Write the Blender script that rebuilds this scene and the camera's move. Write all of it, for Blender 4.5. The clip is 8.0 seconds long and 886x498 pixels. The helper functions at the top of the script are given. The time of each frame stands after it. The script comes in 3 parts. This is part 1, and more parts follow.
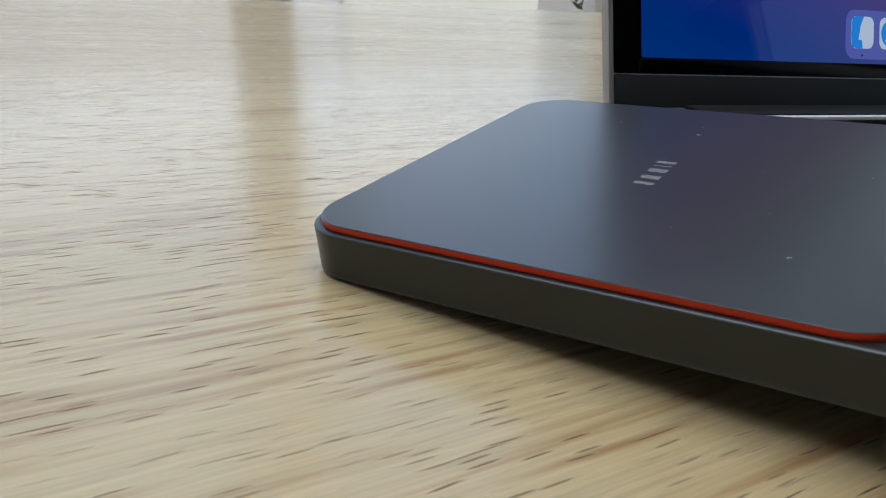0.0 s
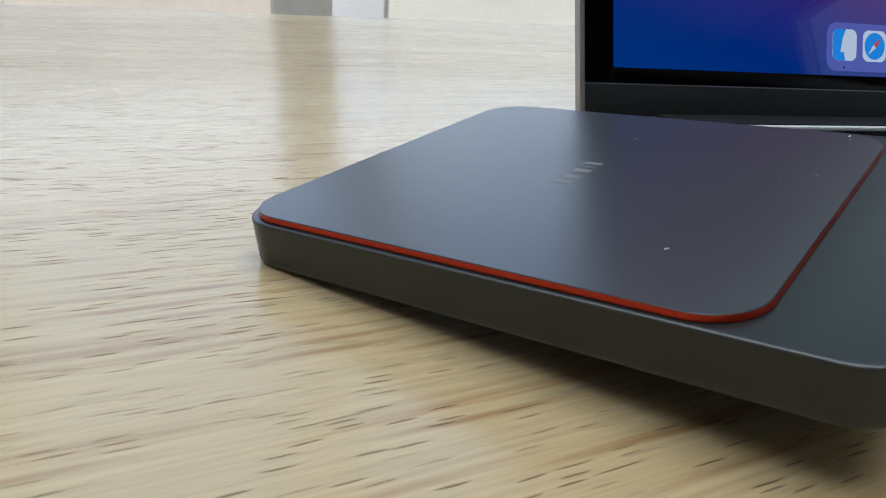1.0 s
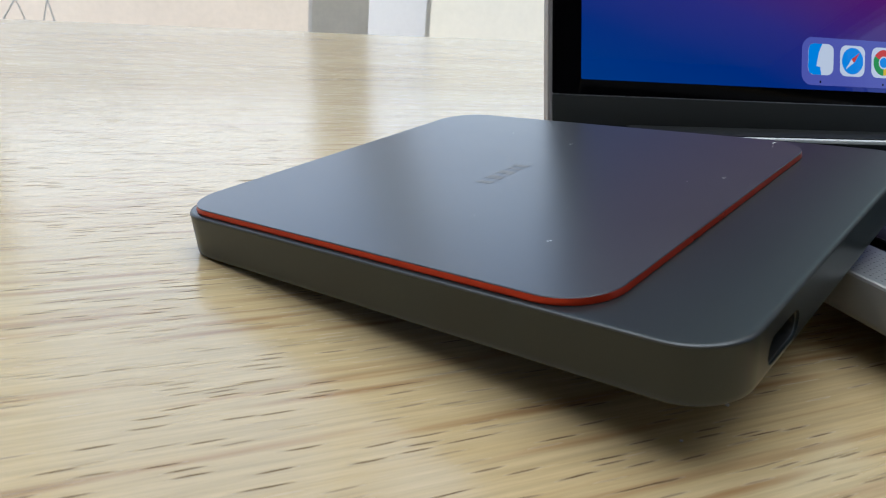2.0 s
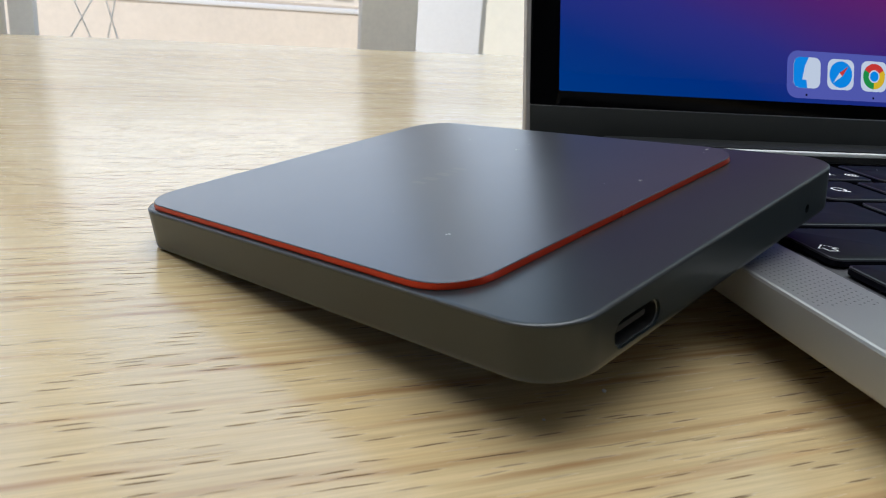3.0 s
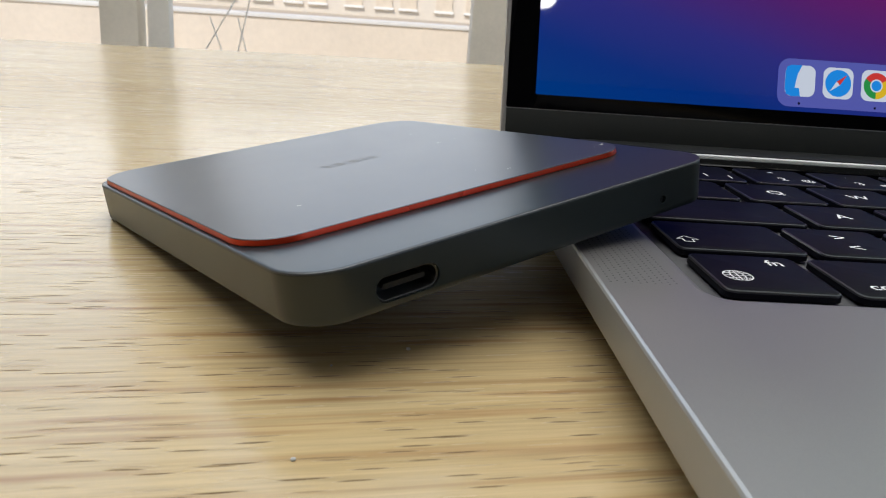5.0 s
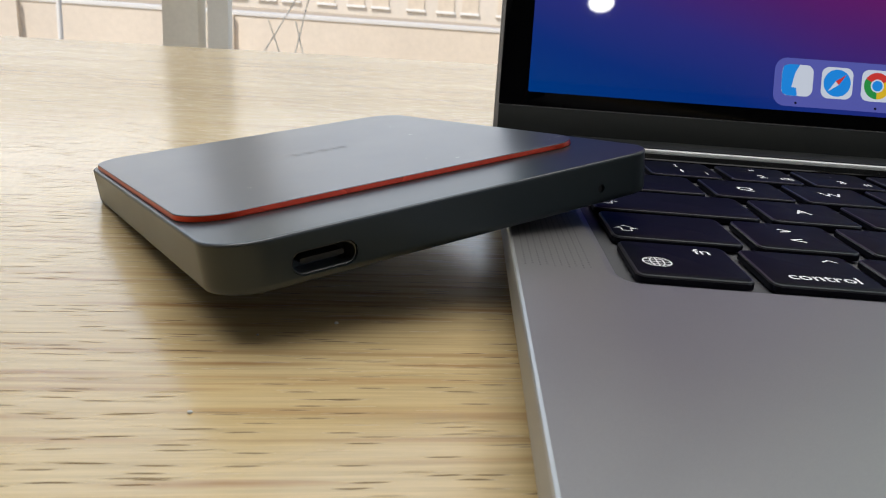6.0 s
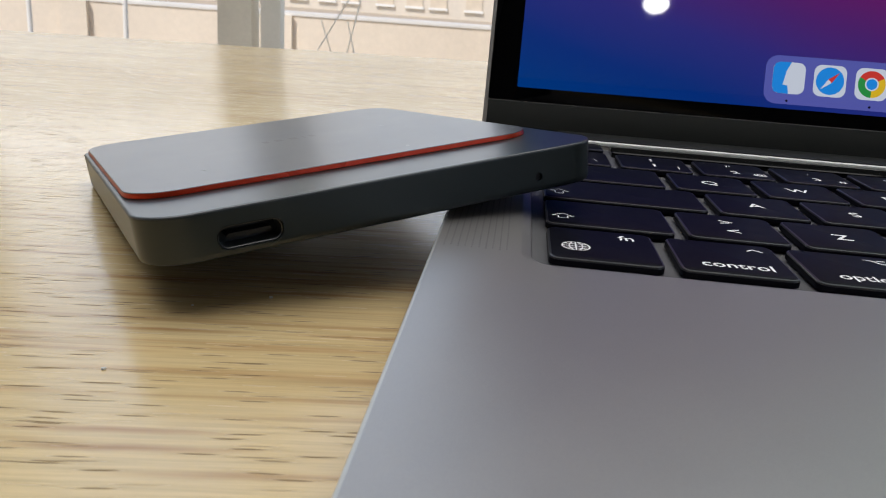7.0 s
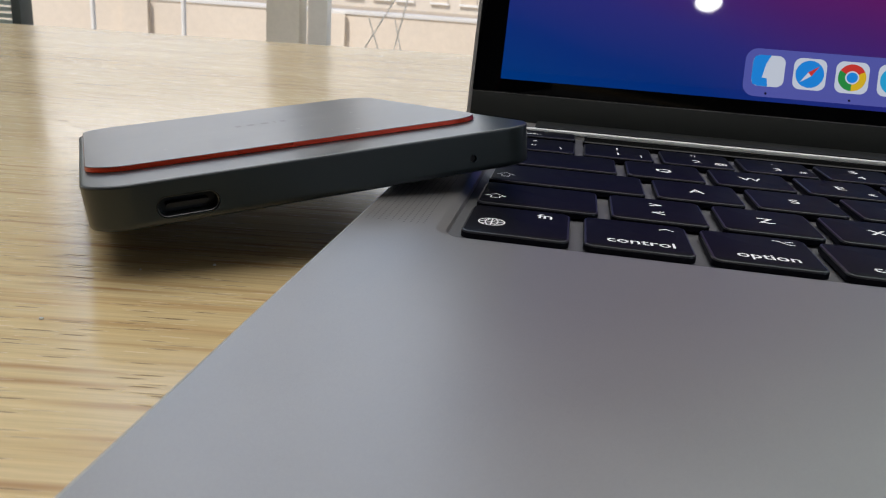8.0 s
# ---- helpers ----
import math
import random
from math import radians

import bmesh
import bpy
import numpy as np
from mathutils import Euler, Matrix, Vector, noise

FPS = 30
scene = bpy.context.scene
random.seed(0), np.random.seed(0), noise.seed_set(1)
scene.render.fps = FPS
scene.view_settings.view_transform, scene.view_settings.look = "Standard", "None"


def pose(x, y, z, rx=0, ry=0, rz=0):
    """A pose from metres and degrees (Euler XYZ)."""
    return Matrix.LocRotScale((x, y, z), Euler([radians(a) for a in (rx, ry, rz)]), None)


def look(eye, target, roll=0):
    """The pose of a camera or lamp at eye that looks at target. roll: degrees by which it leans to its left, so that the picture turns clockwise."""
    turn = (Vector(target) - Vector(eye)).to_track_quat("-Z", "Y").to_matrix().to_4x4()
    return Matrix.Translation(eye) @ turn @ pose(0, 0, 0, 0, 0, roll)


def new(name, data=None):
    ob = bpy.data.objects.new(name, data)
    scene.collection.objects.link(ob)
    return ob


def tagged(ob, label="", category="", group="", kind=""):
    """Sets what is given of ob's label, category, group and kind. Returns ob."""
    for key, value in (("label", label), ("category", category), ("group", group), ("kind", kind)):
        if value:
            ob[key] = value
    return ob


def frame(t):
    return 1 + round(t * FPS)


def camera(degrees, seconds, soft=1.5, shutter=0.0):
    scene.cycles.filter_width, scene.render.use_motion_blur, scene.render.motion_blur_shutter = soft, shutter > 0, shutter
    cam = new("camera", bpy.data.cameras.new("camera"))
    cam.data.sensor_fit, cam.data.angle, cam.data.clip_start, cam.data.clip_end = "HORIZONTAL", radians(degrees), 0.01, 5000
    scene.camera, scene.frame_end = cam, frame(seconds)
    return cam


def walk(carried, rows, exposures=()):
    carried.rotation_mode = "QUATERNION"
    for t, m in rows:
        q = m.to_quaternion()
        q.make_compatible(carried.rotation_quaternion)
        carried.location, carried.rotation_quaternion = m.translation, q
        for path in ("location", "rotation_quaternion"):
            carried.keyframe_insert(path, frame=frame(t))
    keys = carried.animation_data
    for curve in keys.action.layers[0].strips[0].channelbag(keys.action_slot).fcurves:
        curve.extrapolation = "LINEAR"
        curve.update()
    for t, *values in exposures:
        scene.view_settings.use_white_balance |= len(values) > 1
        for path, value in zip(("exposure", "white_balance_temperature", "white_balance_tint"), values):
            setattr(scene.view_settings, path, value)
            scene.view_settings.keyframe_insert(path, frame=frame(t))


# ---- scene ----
cam = camera(59.41, 8.0, soft=1.0)
cam.data.dof.use_dof, cam.data.dof.focus_distance, cam.data.dof.aperture_fstop = True, 0.15, 84.0
# seconds, place in metres, yaw, pitch and roll in degrees; the table top is z = 0
ROWS = [
    (0.0, -0.12954, -0.04814, 0.04526, -22.210, -20.962, -4.412),
    (0.5, -0.12326, -0.05482, 0.04587, -20.451, -20.690, -4.308),
    (1.0, -0.11582, -0.06171, 0.04589, -18.890, -20.134, -4.337),
    (1.5, -0.10807, -0.06767, 0.04571, -17.433, -19.553, -4.375),
    (3.0, -0.08242, -0.08654, 0.04640, -11.710, -18.016, -4.110),
    (3.5, -0.07251, -0.09152, 0.04654, -9.377, -17.725, -4.004),
    (4.0, -0.06252, -0.09608, 0.04670, -7.050, -17.610, -3.948),
    (4.5, -0.05294, -0.10059, 0.04670, -4.717, -17.522, -3.963),
    (6.0, -0.02477, -0.11135, 0.04647, 1.891, -17.473, -3.994),
    (6.5, -0.01474, -0.11361, 0.04657, 4.110, -17.605, -4.028),
    (7.0, -0.00514, -0.11622, 0.04651, 6.005, -17.655, -4.076),
    (7.5, 0.00444, -0.11928, 0.04652, 7.742, -17.762, -4.090),
    (8.0, 0.01623, -0.12279, 0.04675, 9.862, -18.028, -4.005),
]
# the clip's camera warms and lifts its picture a little on the way
EXPOSURES = [(0.0, -0.45, 5560, 11), (1.5, -0.22, 5560, 11), (3.5, -0.02, 5920, 12), (6.0, -0.10, 6250, 13), (8.0, -0.20, 6250, 14)]
walk(cam, [(t, pose(x, y, z, 90 + pitch, roll, yaw)) for t, x, y, z, yaw, pitch, roll in ROWS], EXPOSURES)

# ---- world and light ----
SUN_EL, SUN_AZ = 48.0, 205.0          # high, from behind the house, so that no beam reaches the table
world = bpy.data.worlds.new("world")
scene.world = world
world.use_nodes = True
wn = world.node_tree
sky = wn.nodes.new("ShaderNodeTexSky")
sky.sky_type, sky.sun_disc = "NISHITA", False
sky.sun_elevation, sky.sun_rotation = radians(SUN_EL), radians(SUN_AZ)
wn.links.new(sky.outputs["Color"], wn.nodes["Background"].inputs["Color"])
wn.nodes["Background"].inputs["Strength"].default_value = 0.12

sun = new("sun", bpy.data.lights.new("sun", "SUN"))
sun.data.energy, sun.data.angle, sun.data.color = 3.4, radians(0.5), (1.0, 0.93, 0.82)
az = radians(SUN_AZ)
sun_from = Vector((math.sin(az) * math.cos(radians(SUN_EL)), math.cos(az) * math.cos(radians(SUN_EL)), math.sin(radians(SUN_EL))))
sun.matrix_world = look(sun_from * 30, (0, 0, 0))

# the sky's light in the upper part of the window's opening
day = new("window_daylight", bpy.data.lights.new("window_daylight", "AREA"))
day.data.shape, day.data.size, day.data.size_y = "RECTANGLE", 4.6, 1.58
day.data.energy, day.data.color = 24.5, (0.74, 0.88, 1.0)
day.matrix_world = Matrix.Translation((0.0, 1.66, 0.91)) @ pose(0, 0, 0, -90, 0, 0)

# overhead fill lamp, added to light the desk; no opening is known there
top = new("overhead_fill", bpy.data.lights.new("overhead_fill", "AREA"))
top.data.shape, top.data.size, top.data.size_y = "RECTANGLE", 2.3, 1.9
top.data.energy, top.data.color = 38.0, (1.0, 0.985, 0.93)
top.matrix_world = Matrix.Translation((-0.2, 0.10, 1.93))

# the sky's light in the side window's opening
side = new("side_daylight", bpy.data.lights.new("side_daylight", "AREA"))
side.data.shape, side.data.size, side.data.size_y = "RECTANGLE", 1.76, 1.46
side.data.energy, side.data.color = 4.0, (0.93, 0.97, 1.0)
side.matrix_world = look((3.11, -1.78, 0.96), (0.0, -1.78, 0.96))

# ---- materials ----


def material(name, rough=0.5, metal=0.0, color=(0.5, 0.5, 0.5)):
    """A new material, its tree, its Principled node and an object-space coordinate socket."""
    m = bpy.data.materials.new(name)
    m.use_nodes = True
    t = m.node_tree
    b = t.nodes["Principled BSDF"]
    b.inputs["Base Color"].default_value = (*color, 1)
    b.inputs["Roughness"].default_value = rough
    b.inputs["Metallic"].default_value = metal
    return m, t, b, t.nodes.new("ShaderNodeTexCoord").outputs["Object"]


def mapped(t, co, scale, turn=0.0):
    n = t.nodes.new("ShaderNodeMapping")
    n.inputs["Scale"].default_value = scale
    n.inputs["Rotation"].default_value = (0, 0, radians(turn))
    t.links.new(co, n.inputs["Vector"])
    return n.outputs["Vector"]


def grain(t, co, scale, detail=3.0, rough=0.55, distort=0.0):
    n = t.nodes.new("ShaderNodeTexNoise")
    n.inputs["Scale"].default_value = scale
    n.inputs["Detail"].default_value = detail
    n.inputs["Roughness"].default_value = rough
    n.inputs["Distortion"].default_value = distort
    t.links.new(co, n.inputs["Vector"])
    return n.outputs["Fac"]


def ramp(t, fac, stops):
    n = t.nodes.new("ShaderNodeValToRGB")
    while len(n.color_ramp.elements) < len(stops):
        n.color_ramp.elements.new(0.5)
    for e, (p, c) in zip(n.color_ramp.elements, stops):
        e.position = p
        e.color = (*c, 1) if len(c) == 3 else c
    t.links.new(fac, n.inputs["Fac"])
    return n.outputs["Color"]


def blend(t, a, b, fac, mode="MIX"):
    n = t.nodes.new("ShaderNodeMix")
    n.data_type, n.blend_type = "RGBA", mode
    for s, v in ((n.inputs[0], fac), (n.inputs[6], a), (n.inputs[7], b)):
        if isinstance(v, (int, float)):
            s.default_value = v
        elif isinstance(v, tuple):
            s.default_value = (*v, 1)
        else:
            t.links.new(v, s)
    return n.outputs[2]


def relief(t, b, height, strength, distance):
    n = t.nodes.new("ShaderNodeBump")
    n.inputs["Strength"].default_value = strength
    n.inputs["Distance"].default_value = distance
    t.links.new(height, n.inputs["Height"])
    t.links.new(n.outputs["Normal"], b.inputs["Normal"])


def g(v):
    return (v, v, v)


def oak():
    """Light oak: broad figure, fine fibres along x, and short dark open pores under a satin lacquer."""
    m, t, b, co = material("oak_laminate", 0.3)
    co = mapped(t, co, (1, 1, 1), 3.5)      # the veneer lies a little askew of the edge
    wave = grain(t, mapped(t, co, (8, 230, 1)), 1.0, 2.5, 0.6, 0.3)
    base = ramp(t, wave, [(0.25, (0.615, 0.485, 0.262)), (0.42, (0.68, 0.54, 0.298)), (0.55, (0.645, 0.50, 0.262)), (0.625, (0.53, 0.37, 0.185)), (0.68, (0.635, 0.485, 0.25)), (0.8, (0.665, 0.525, 0.288))])
    fibre = grain(t, mapped(t, co, (30, 1100, 1)), 1.0, 4.0, 0.75)
    base = blend(t, base, ramp(t, fibre, [(0.35, g(0.80)), (0.6, g(1.06))]), 0.8, "MULTIPLY")
    cloud = grain(t, mapped(t, co, (4, 16, 1)), 1.0, 2.0)
    base = blend(t, base, ramp(t, cloud, [(0.3, (0.95, 0.90, 0.84)), (0.7, (1.04, 1.04, 1.04))]), 1.0, "MULTIPLY")
    # stretched cells: each pore is a thin dash inside its cell, and only some cells carry one
    def dashes(sx, sy, inner, outer, keep, strong):
        warp = t.nodes.new("ShaderNodeMix")
        warp.data_type, warp.blend_type = "RGBA", "ADD"
        nz = t.nodes.new("ShaderNodeTexNoise")
        nz.inputs["Scale"].default_value = 90.0
        t.links.new(co, nz.inputs["Vector"])
        warp.inputs[0].default_value = 0.0009
        t.links.new(co, warp.inputs[6])
        t.links.new(nz.outputs["Color"], warp.inputs[7])
        v = t.nodes.new("ShaderNodeTexVoronoi")
        v.voronoi_dimensions = "2D"
        v.inputs["Scale"].default_value = 1.0
        t.links.new(mapped(t, warp.outputs[2], (sx, sy, 1)), v.inputs["Vector"])
        d = ramp(t, v.outputs["Distance"], [(inner, g(1)), (outer, g(0))])
        k = ramp(t, v.outputs["Color"], [(keep, g(0)), (min(keep + 0.25, 1.0), g(strong))])
        return blend(t, d, k, 1.0, "MULTIPLY")

    fine = dashes(75, 950, 0.10, 0.20, 0.36, 0.8)
    long_ = dashes(21, 760, 0.05, 0.11, 0.5, 1.0)
    bold = dashes(33, 600, 0.05, 0.115, 0.58, 1.0)
    pores = blend(t, blend(t, fine, long_, 1.0, "LIGHTEN"), bold, 1.0, "LIGHTEN")
    # the pores crowd in some bands of the growth rings and thin out in others
    crowd = ramp(t, grain(t, mapped(t, co, (7, 55, 1)), 1.0, 2.0), [(0.34, g(0.4)), (0.52, g(1.0))])
    pores = blend(t, pores, crowd, 1.0, "MULTIPLY")
    streak = dashes(17, 300, 0.03, 0.28, 0.34, 1.0)
    base = blend(t, base, (0.38, 0.205, 0.08), blend(t, g(0), streak, 0.8), "MIX")
    base = blend(t, base, (0.085, 0.045, 0.02), blend(t, g(0), pores, 0.88), "MIX")
    t.links.new(base, b.inputs["Base Color"])
    r = blend(t, ramp(t, cloud, [(0.3, g(0.19)), (0.7, g(0.25))]), g(0.85), pores)
    t.links.new(r, b.inputs["Roughness"])
    t.links.new(blend(t, g(0.85), g(0.0), pores), b.inputs["Specular IOR Level"])
    h = blend(t, blend(t, fibre, wave, 0.4), g(0.0), pores)
    relief(t, b, h, 0.2, 0.00008)
    return m


def anodised(name, color, rough, metal, speck=0.10, scale=9000):
    m, t, b, co = material(name, rough, metal, color)
    n = grain(t, co, scale, 2.0, 0.6)
    s = grain(t, co, 55, 3.0, 0.6)
    c = blend(t, color, ramp(t, n, [(0.3, g(1 - speck)), (0.7, g(1 + speck))]), 1.0, "MULTIPLY")
    c = blend(t, c, ramp(t, s, [(0.35, g(0.98)), (0.65, g(1.015))]), 1.0, "MULTIPLY")
    t.links.new(c, b.inputs["Base Color"])
    t.links.new(ramp(t, s, [(0.3, g(rough - 0.012)), (0.7, g(rough + 0.012))]), b.inputs["Roughness"])
    relief(t, b, n, 0.04, 0.00001)
    return m


def paint(name, color, rough=0.6, scale=6.0, var=0.06, bump=0.0):
    m, t, b, co = material(name, rough, 0.0, color)
    n = grain(t, co, scale, 4.0, 0.6)
    f = grain(t, co, scale * 18, 2.0, 0.6)
    c = blend(t, color, ramp(t, n, [(0.3, g(1 - var)), (0.7, g(1 + var))]), 1.0, "MULTIPLY")
    c = blend(t, c, ramp(t, f, [(0.3, g(1 - var / 2)), (0.7, g(1 + var / 2))]), 1.0, "MULTIPLY")
    t.links.new(c, b.inputs["Base Color"])
    if bump:
        relief(t, b, f, 0.3, bump)
    return m


def plain(name, color, rough=0.5, metal=0.0):
    m, t, b, co = material(name, rough, metal, color)
    n = grain(t, co, 3000, 2.0)
    t.links.new(blend(t, color, ramp(t, n, [(0.3, g(0.92)), (0.7, g(1.08))]), 1.0, "MULTIPLY"), b.inputs["Base Color"])
    return m


def glowing(name, color, strength=0.75, rough=0.06):
    """A lit patch of the display under its glass."""
    m, t, b, co = material(name, rough, 0.0, (0.0, 0.0, 0.0))
    b.inputs["Emission Color"].default_value = (*color, 1)
    b.inputs["Emission Strength"].default_value = strength
    b.inputs["Specular IOR Level"].default_value = 0.25
    return m


def wallpaper():
    """Blue to magenta colours of the lit display; object x to the right, y up the screen, from its lower corner."""
    m, t, b, co = material("lit_display", 0.025, 0.0, (0.0, 0.0, 0.0))
    w = grain(t, mapped(t, co, (9, 14, 1)), 1.0, 2.0, 0.5, 0.8)
    sep = t.nodes.new("ShaderNodeSeparateXYZ")
    t.links.new(co, sep.inputs[0])

    def lin(kx, ky, k0):
        a = t.nodes.new("ShaderNodeMath")
        a.operation = "MULTIPLY_ADD"
        t.links.new(sep.outputs[0], a.inputs[0])
        a.inputs[1].default_value, a.inputs[2].default_value = kx, k0
        c = t.nodes.new("ShaderNodeMath")
        c.operation = "MULTIPLY_ADD"
        t.links.new(sep.outputs[1], c.inputs[0])
        c.inputs[1].default_value = ky
        t.links.new(a.outputs[0], c.inputs[2])
        d = t.nodes.new("ShaderNodeMath")
        d.operation = "MULTIPLY_ADD"
        t.links.new(w, d.inputs[0])
        d.inputs[1].default_value = 0.064
        t.links.new(c.outputs[0], d.inputs[2])
        return d.outputs[0]

    # unseen upper part: rose, then a bright teal area added to light the deck
    col = ramp(t, lin(1.68, 6.4, -0.032), [(0.0, (0.0, 0.058, 0.31)), (0.1, (0.003, 0.041, 0.29)), (0.2, (0.035, 0.036, 0.29)), (0.3, (0.105, 0.021, 0.22)), (0.4, (0.20, 0.010, 0.17)), (0.6, (0.12, 0.06, 0.10)), (1.0, (0.10, 0.13, 0.13))])
    col = blend(t, col, (0.95, 1.18, 1.06), ramp(t, lin(11.0, 12.0, -1.9), [(0.08, g(0)), (0.45, g(1))]))
    t.links.new(col, b.inputs["Emission Color"])
    b.inputs["Emission Strength"].default_value = 0.62
    b.inputs["Specular IOR Level"].default_value = 0.4
    return m


OAK = oak()
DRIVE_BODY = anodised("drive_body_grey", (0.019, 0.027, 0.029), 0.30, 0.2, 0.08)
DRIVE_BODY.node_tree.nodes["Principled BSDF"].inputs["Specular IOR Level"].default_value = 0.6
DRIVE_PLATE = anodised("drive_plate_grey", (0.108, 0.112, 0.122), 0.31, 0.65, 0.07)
RIM = anodised("rim_highlight", (0.10, 0.106, 0.11), 0.38, 0.7, 0.06)
RED = anodised("red_anodised_edge", (0.54, 0.042, 0.012), 0.28, 0.55, 0.05)
PORT_DARK = plain("port_dark", (0.012, 0.012, 0.013), 0.45)
PORT_METAL = plain("port_shell", (0.07, 0.073, 0.073), 0.35, 0.8)
MARK = plain("printed_mark", (0.22, 0.22, 0.216), 0.55, 0.2)
DUST = plain("dust", (0.55, 0.55, 0.53), 0.9)
ALU = anodised("space_grey_aluminium", (0.365, 0.353, 0.346), 0.40, 0.76, 0.06, 12000)
ALU_SIDE = anodised("matt_side_aluminium", (0.37, 0.38, 0.38), 0.45, 0.3, 0.06, 12000)
ALU_BRIGHT = anodised("edge_highlight_aluminium", (0.52, 0.53, 0.52), 0.40, 0.6, 0.04, 12000)
WELL = plain("keyboard_well", (0.13, 0.13, 0.135), 0.5, 0.4)
KEY = anodised("key_black_plastic", (0.0032, 0.0032, 0.006), 0.42, 0.0, 0.10, 7000)
KEY.node_tree.nodes["Principled BSDF"].inputs["Specular IOR Level"].default_value = 0.07
KEY_EDGE = plain("key_edge_glint", (0.02, 0.02, 0.024), 0.28)
LEGEND = plain("key_legend", (0.90, 0.91, 0.91), 0.5)
GLASS_BLACK = plain("black_bezel_glass", (0.0010, 0.0010, 0.0014), 0.05)
GLASS_BLACK.node_tree.nodes["Principled BSDF"].inputs["Specular IOR Level"].default_value = 0.2
CHIN = anodised("dark_chin", (0.0165, 0.018, 0.0165), 0.5, 0.0, 0.06)
CHIN.node_tree.nodes["Principled BSDF"].inputs["Specular IOR Level"].default_value = 0.2
RUBBER = plain("black_rubber", (0.015, 0.015, 0.015), 0.7)
DISPLAY = wallpaper()
WALL = paint("warm_grey_wall_paint", (0.36, 0.34, 0.31), 0.75, 2.0, 0.04, 0.0005)
DARK_WALL = paint("dark_grey_wall_paint", (0.075, 0.072, 0.068), 0.8, 2.0, 0.05, 0.0005)
CEIL = paint("ceiling_paint", (0.78, 0.77, 0.74), 0.8, 2.0, 0.02)
FLOOR = paint("floor_grey", (0.46, 0.42, 0.36), 0.5, 3.0, 0.08)
POST = paint("window_frame_grey", (0.93, 0.86, 0.73), 0.5, 8.0, 0.05)
POST_PALE = paint("window_frame_pale", (0.95, 0.91, 0.82), 0.5, 8.0, 0.04)
STUCCO = paint("cream_stucco", (0.82, 0.73, 0.60), 0.9, 1.2, 0.06, 0.004)
PALE_STUCCO = paint("pale_cream_stucco", (0.88, 0.84, 0.70), 0.9, 1.2, 0.04, 0.003)
CAP = paint("white_coping", (0.85, 0.84, 0.80), 0.6, 3.0, 0.03)
PAVING = paint("terrace_paving", (0.50, 0.43, 0.34), 0.8, 1.5, 0.08)
FACADE = paint("pale_facade", (0.72, 0.66, 0.56), 0.9, 0.4, 0.05)
REVEAL = paint("tan_window_reveal", (0.70, 0.61, 0.48), 0.7, 2.0, 0.10)
TUBE = paint("pale_tube_paint", (0.90, 0.88, 0.82), 0.4, 20.0, 0.05)
GREEN = paint("leaf_green", (0.07, 0.13, 0.035), 0.6, 9.0, 0.3)
SLAT = paint("green_grey_slat", (0.66, 0.72, 0.66), 0.5, 10.0, 0.06)
DARK_FRAME = paint("dark_shutter_frame", (0.07, 0.08, 0.075), 0.5, 10.0, 0.1)

# ---- mesh helpers ----


def mesh(name, bm, mat, smooth=35):
    me = bpy.data.meshes.new(name)
    bmesh.ops.recalc_face_normals(bm, faces=bm.faces[:])
    bm.to_mesh(me)
    bm.free()
    me.materials.append(mat)
    if smooth:
        me.shade_smooth()
        me.set_sharp_from_angle(angle=radians(smooth))
    return me


def part(name, bm, mat, parent=None, label="", m=None, smooth=35):
    ob = new(name, mesh(name, bm, mat, smooth))
    if parent:
        ob.parent = parent
    if m is not None:
        ob.matrix_basis = m
    return tagged(ob, label)


def loop_points(a, b, r, ox=0.0, oy=0.0, n=10, low=None):
    """A rounded rectangle; low: another radius for the two corners at its lower side."""
    pts = []
    top_r, low_r = r, r if low is None else low
    for sx, sy, a0, r in ((1, 1, 0, top_r), (-1, 1, 90, top_r), (-1, -1, 180, low_r), (1, -1, 270, low_r)):
        cx, cy = sx * (a / 2 - r), sy * (b / 2 - r)
        c = []
        for i in range(n + 1):
            th = radians(a0 + 90 * i / n)
            c.append((ox + cx + r * math.cos(th), oy + cy + r * math.sin(th)))
        # a short straight lead before and after each corner keeps the flats flat
        e, s0 = min(0.04 * min(a, b), 0.25 * (min(a, b) - top_r - low_r)), radians(a0)
        if e < 1e-5:
            pts += c
            continue
        c.insert(0, (c[0][0] + e * math.sin(s0), c[0][1] - e * math.cos(s0)))
        c.append((c[-1][0] - e * math.cos(s0), c[-1][1] - e * math.sin(s0)))
        pts += c
    return pts


def stack(a, b, r, levels, ox=0.0, oy=0.0, n=10, cap_low=True, cap_high=True, bm=None, low=None):
    """A rounded-rectangle body from levels of (inset, z), low to high."""
    bm = bm or bmesh.new()
    rings = []
    for inset, z in levels:
        rings.append([bm.verts.new((x, y, z)) for x, y in loop_points(a - 2 * inset, b - 2 * inset, max(r - inset, 0.0002), ox, oy, n, low)])
    for lo, hi in zip(rings, rings[1:]):
        for i in range(len(lo)):
            j = (i + 1) % len(lo)
            bm.faces.new((lo[i], lo[j], hi[j], hi[i]))
    if cap_low:
        bm.faces.new(rings[0][::-1])
    if cap_high:
        bm.faces.new(rings[-1])
    return bm


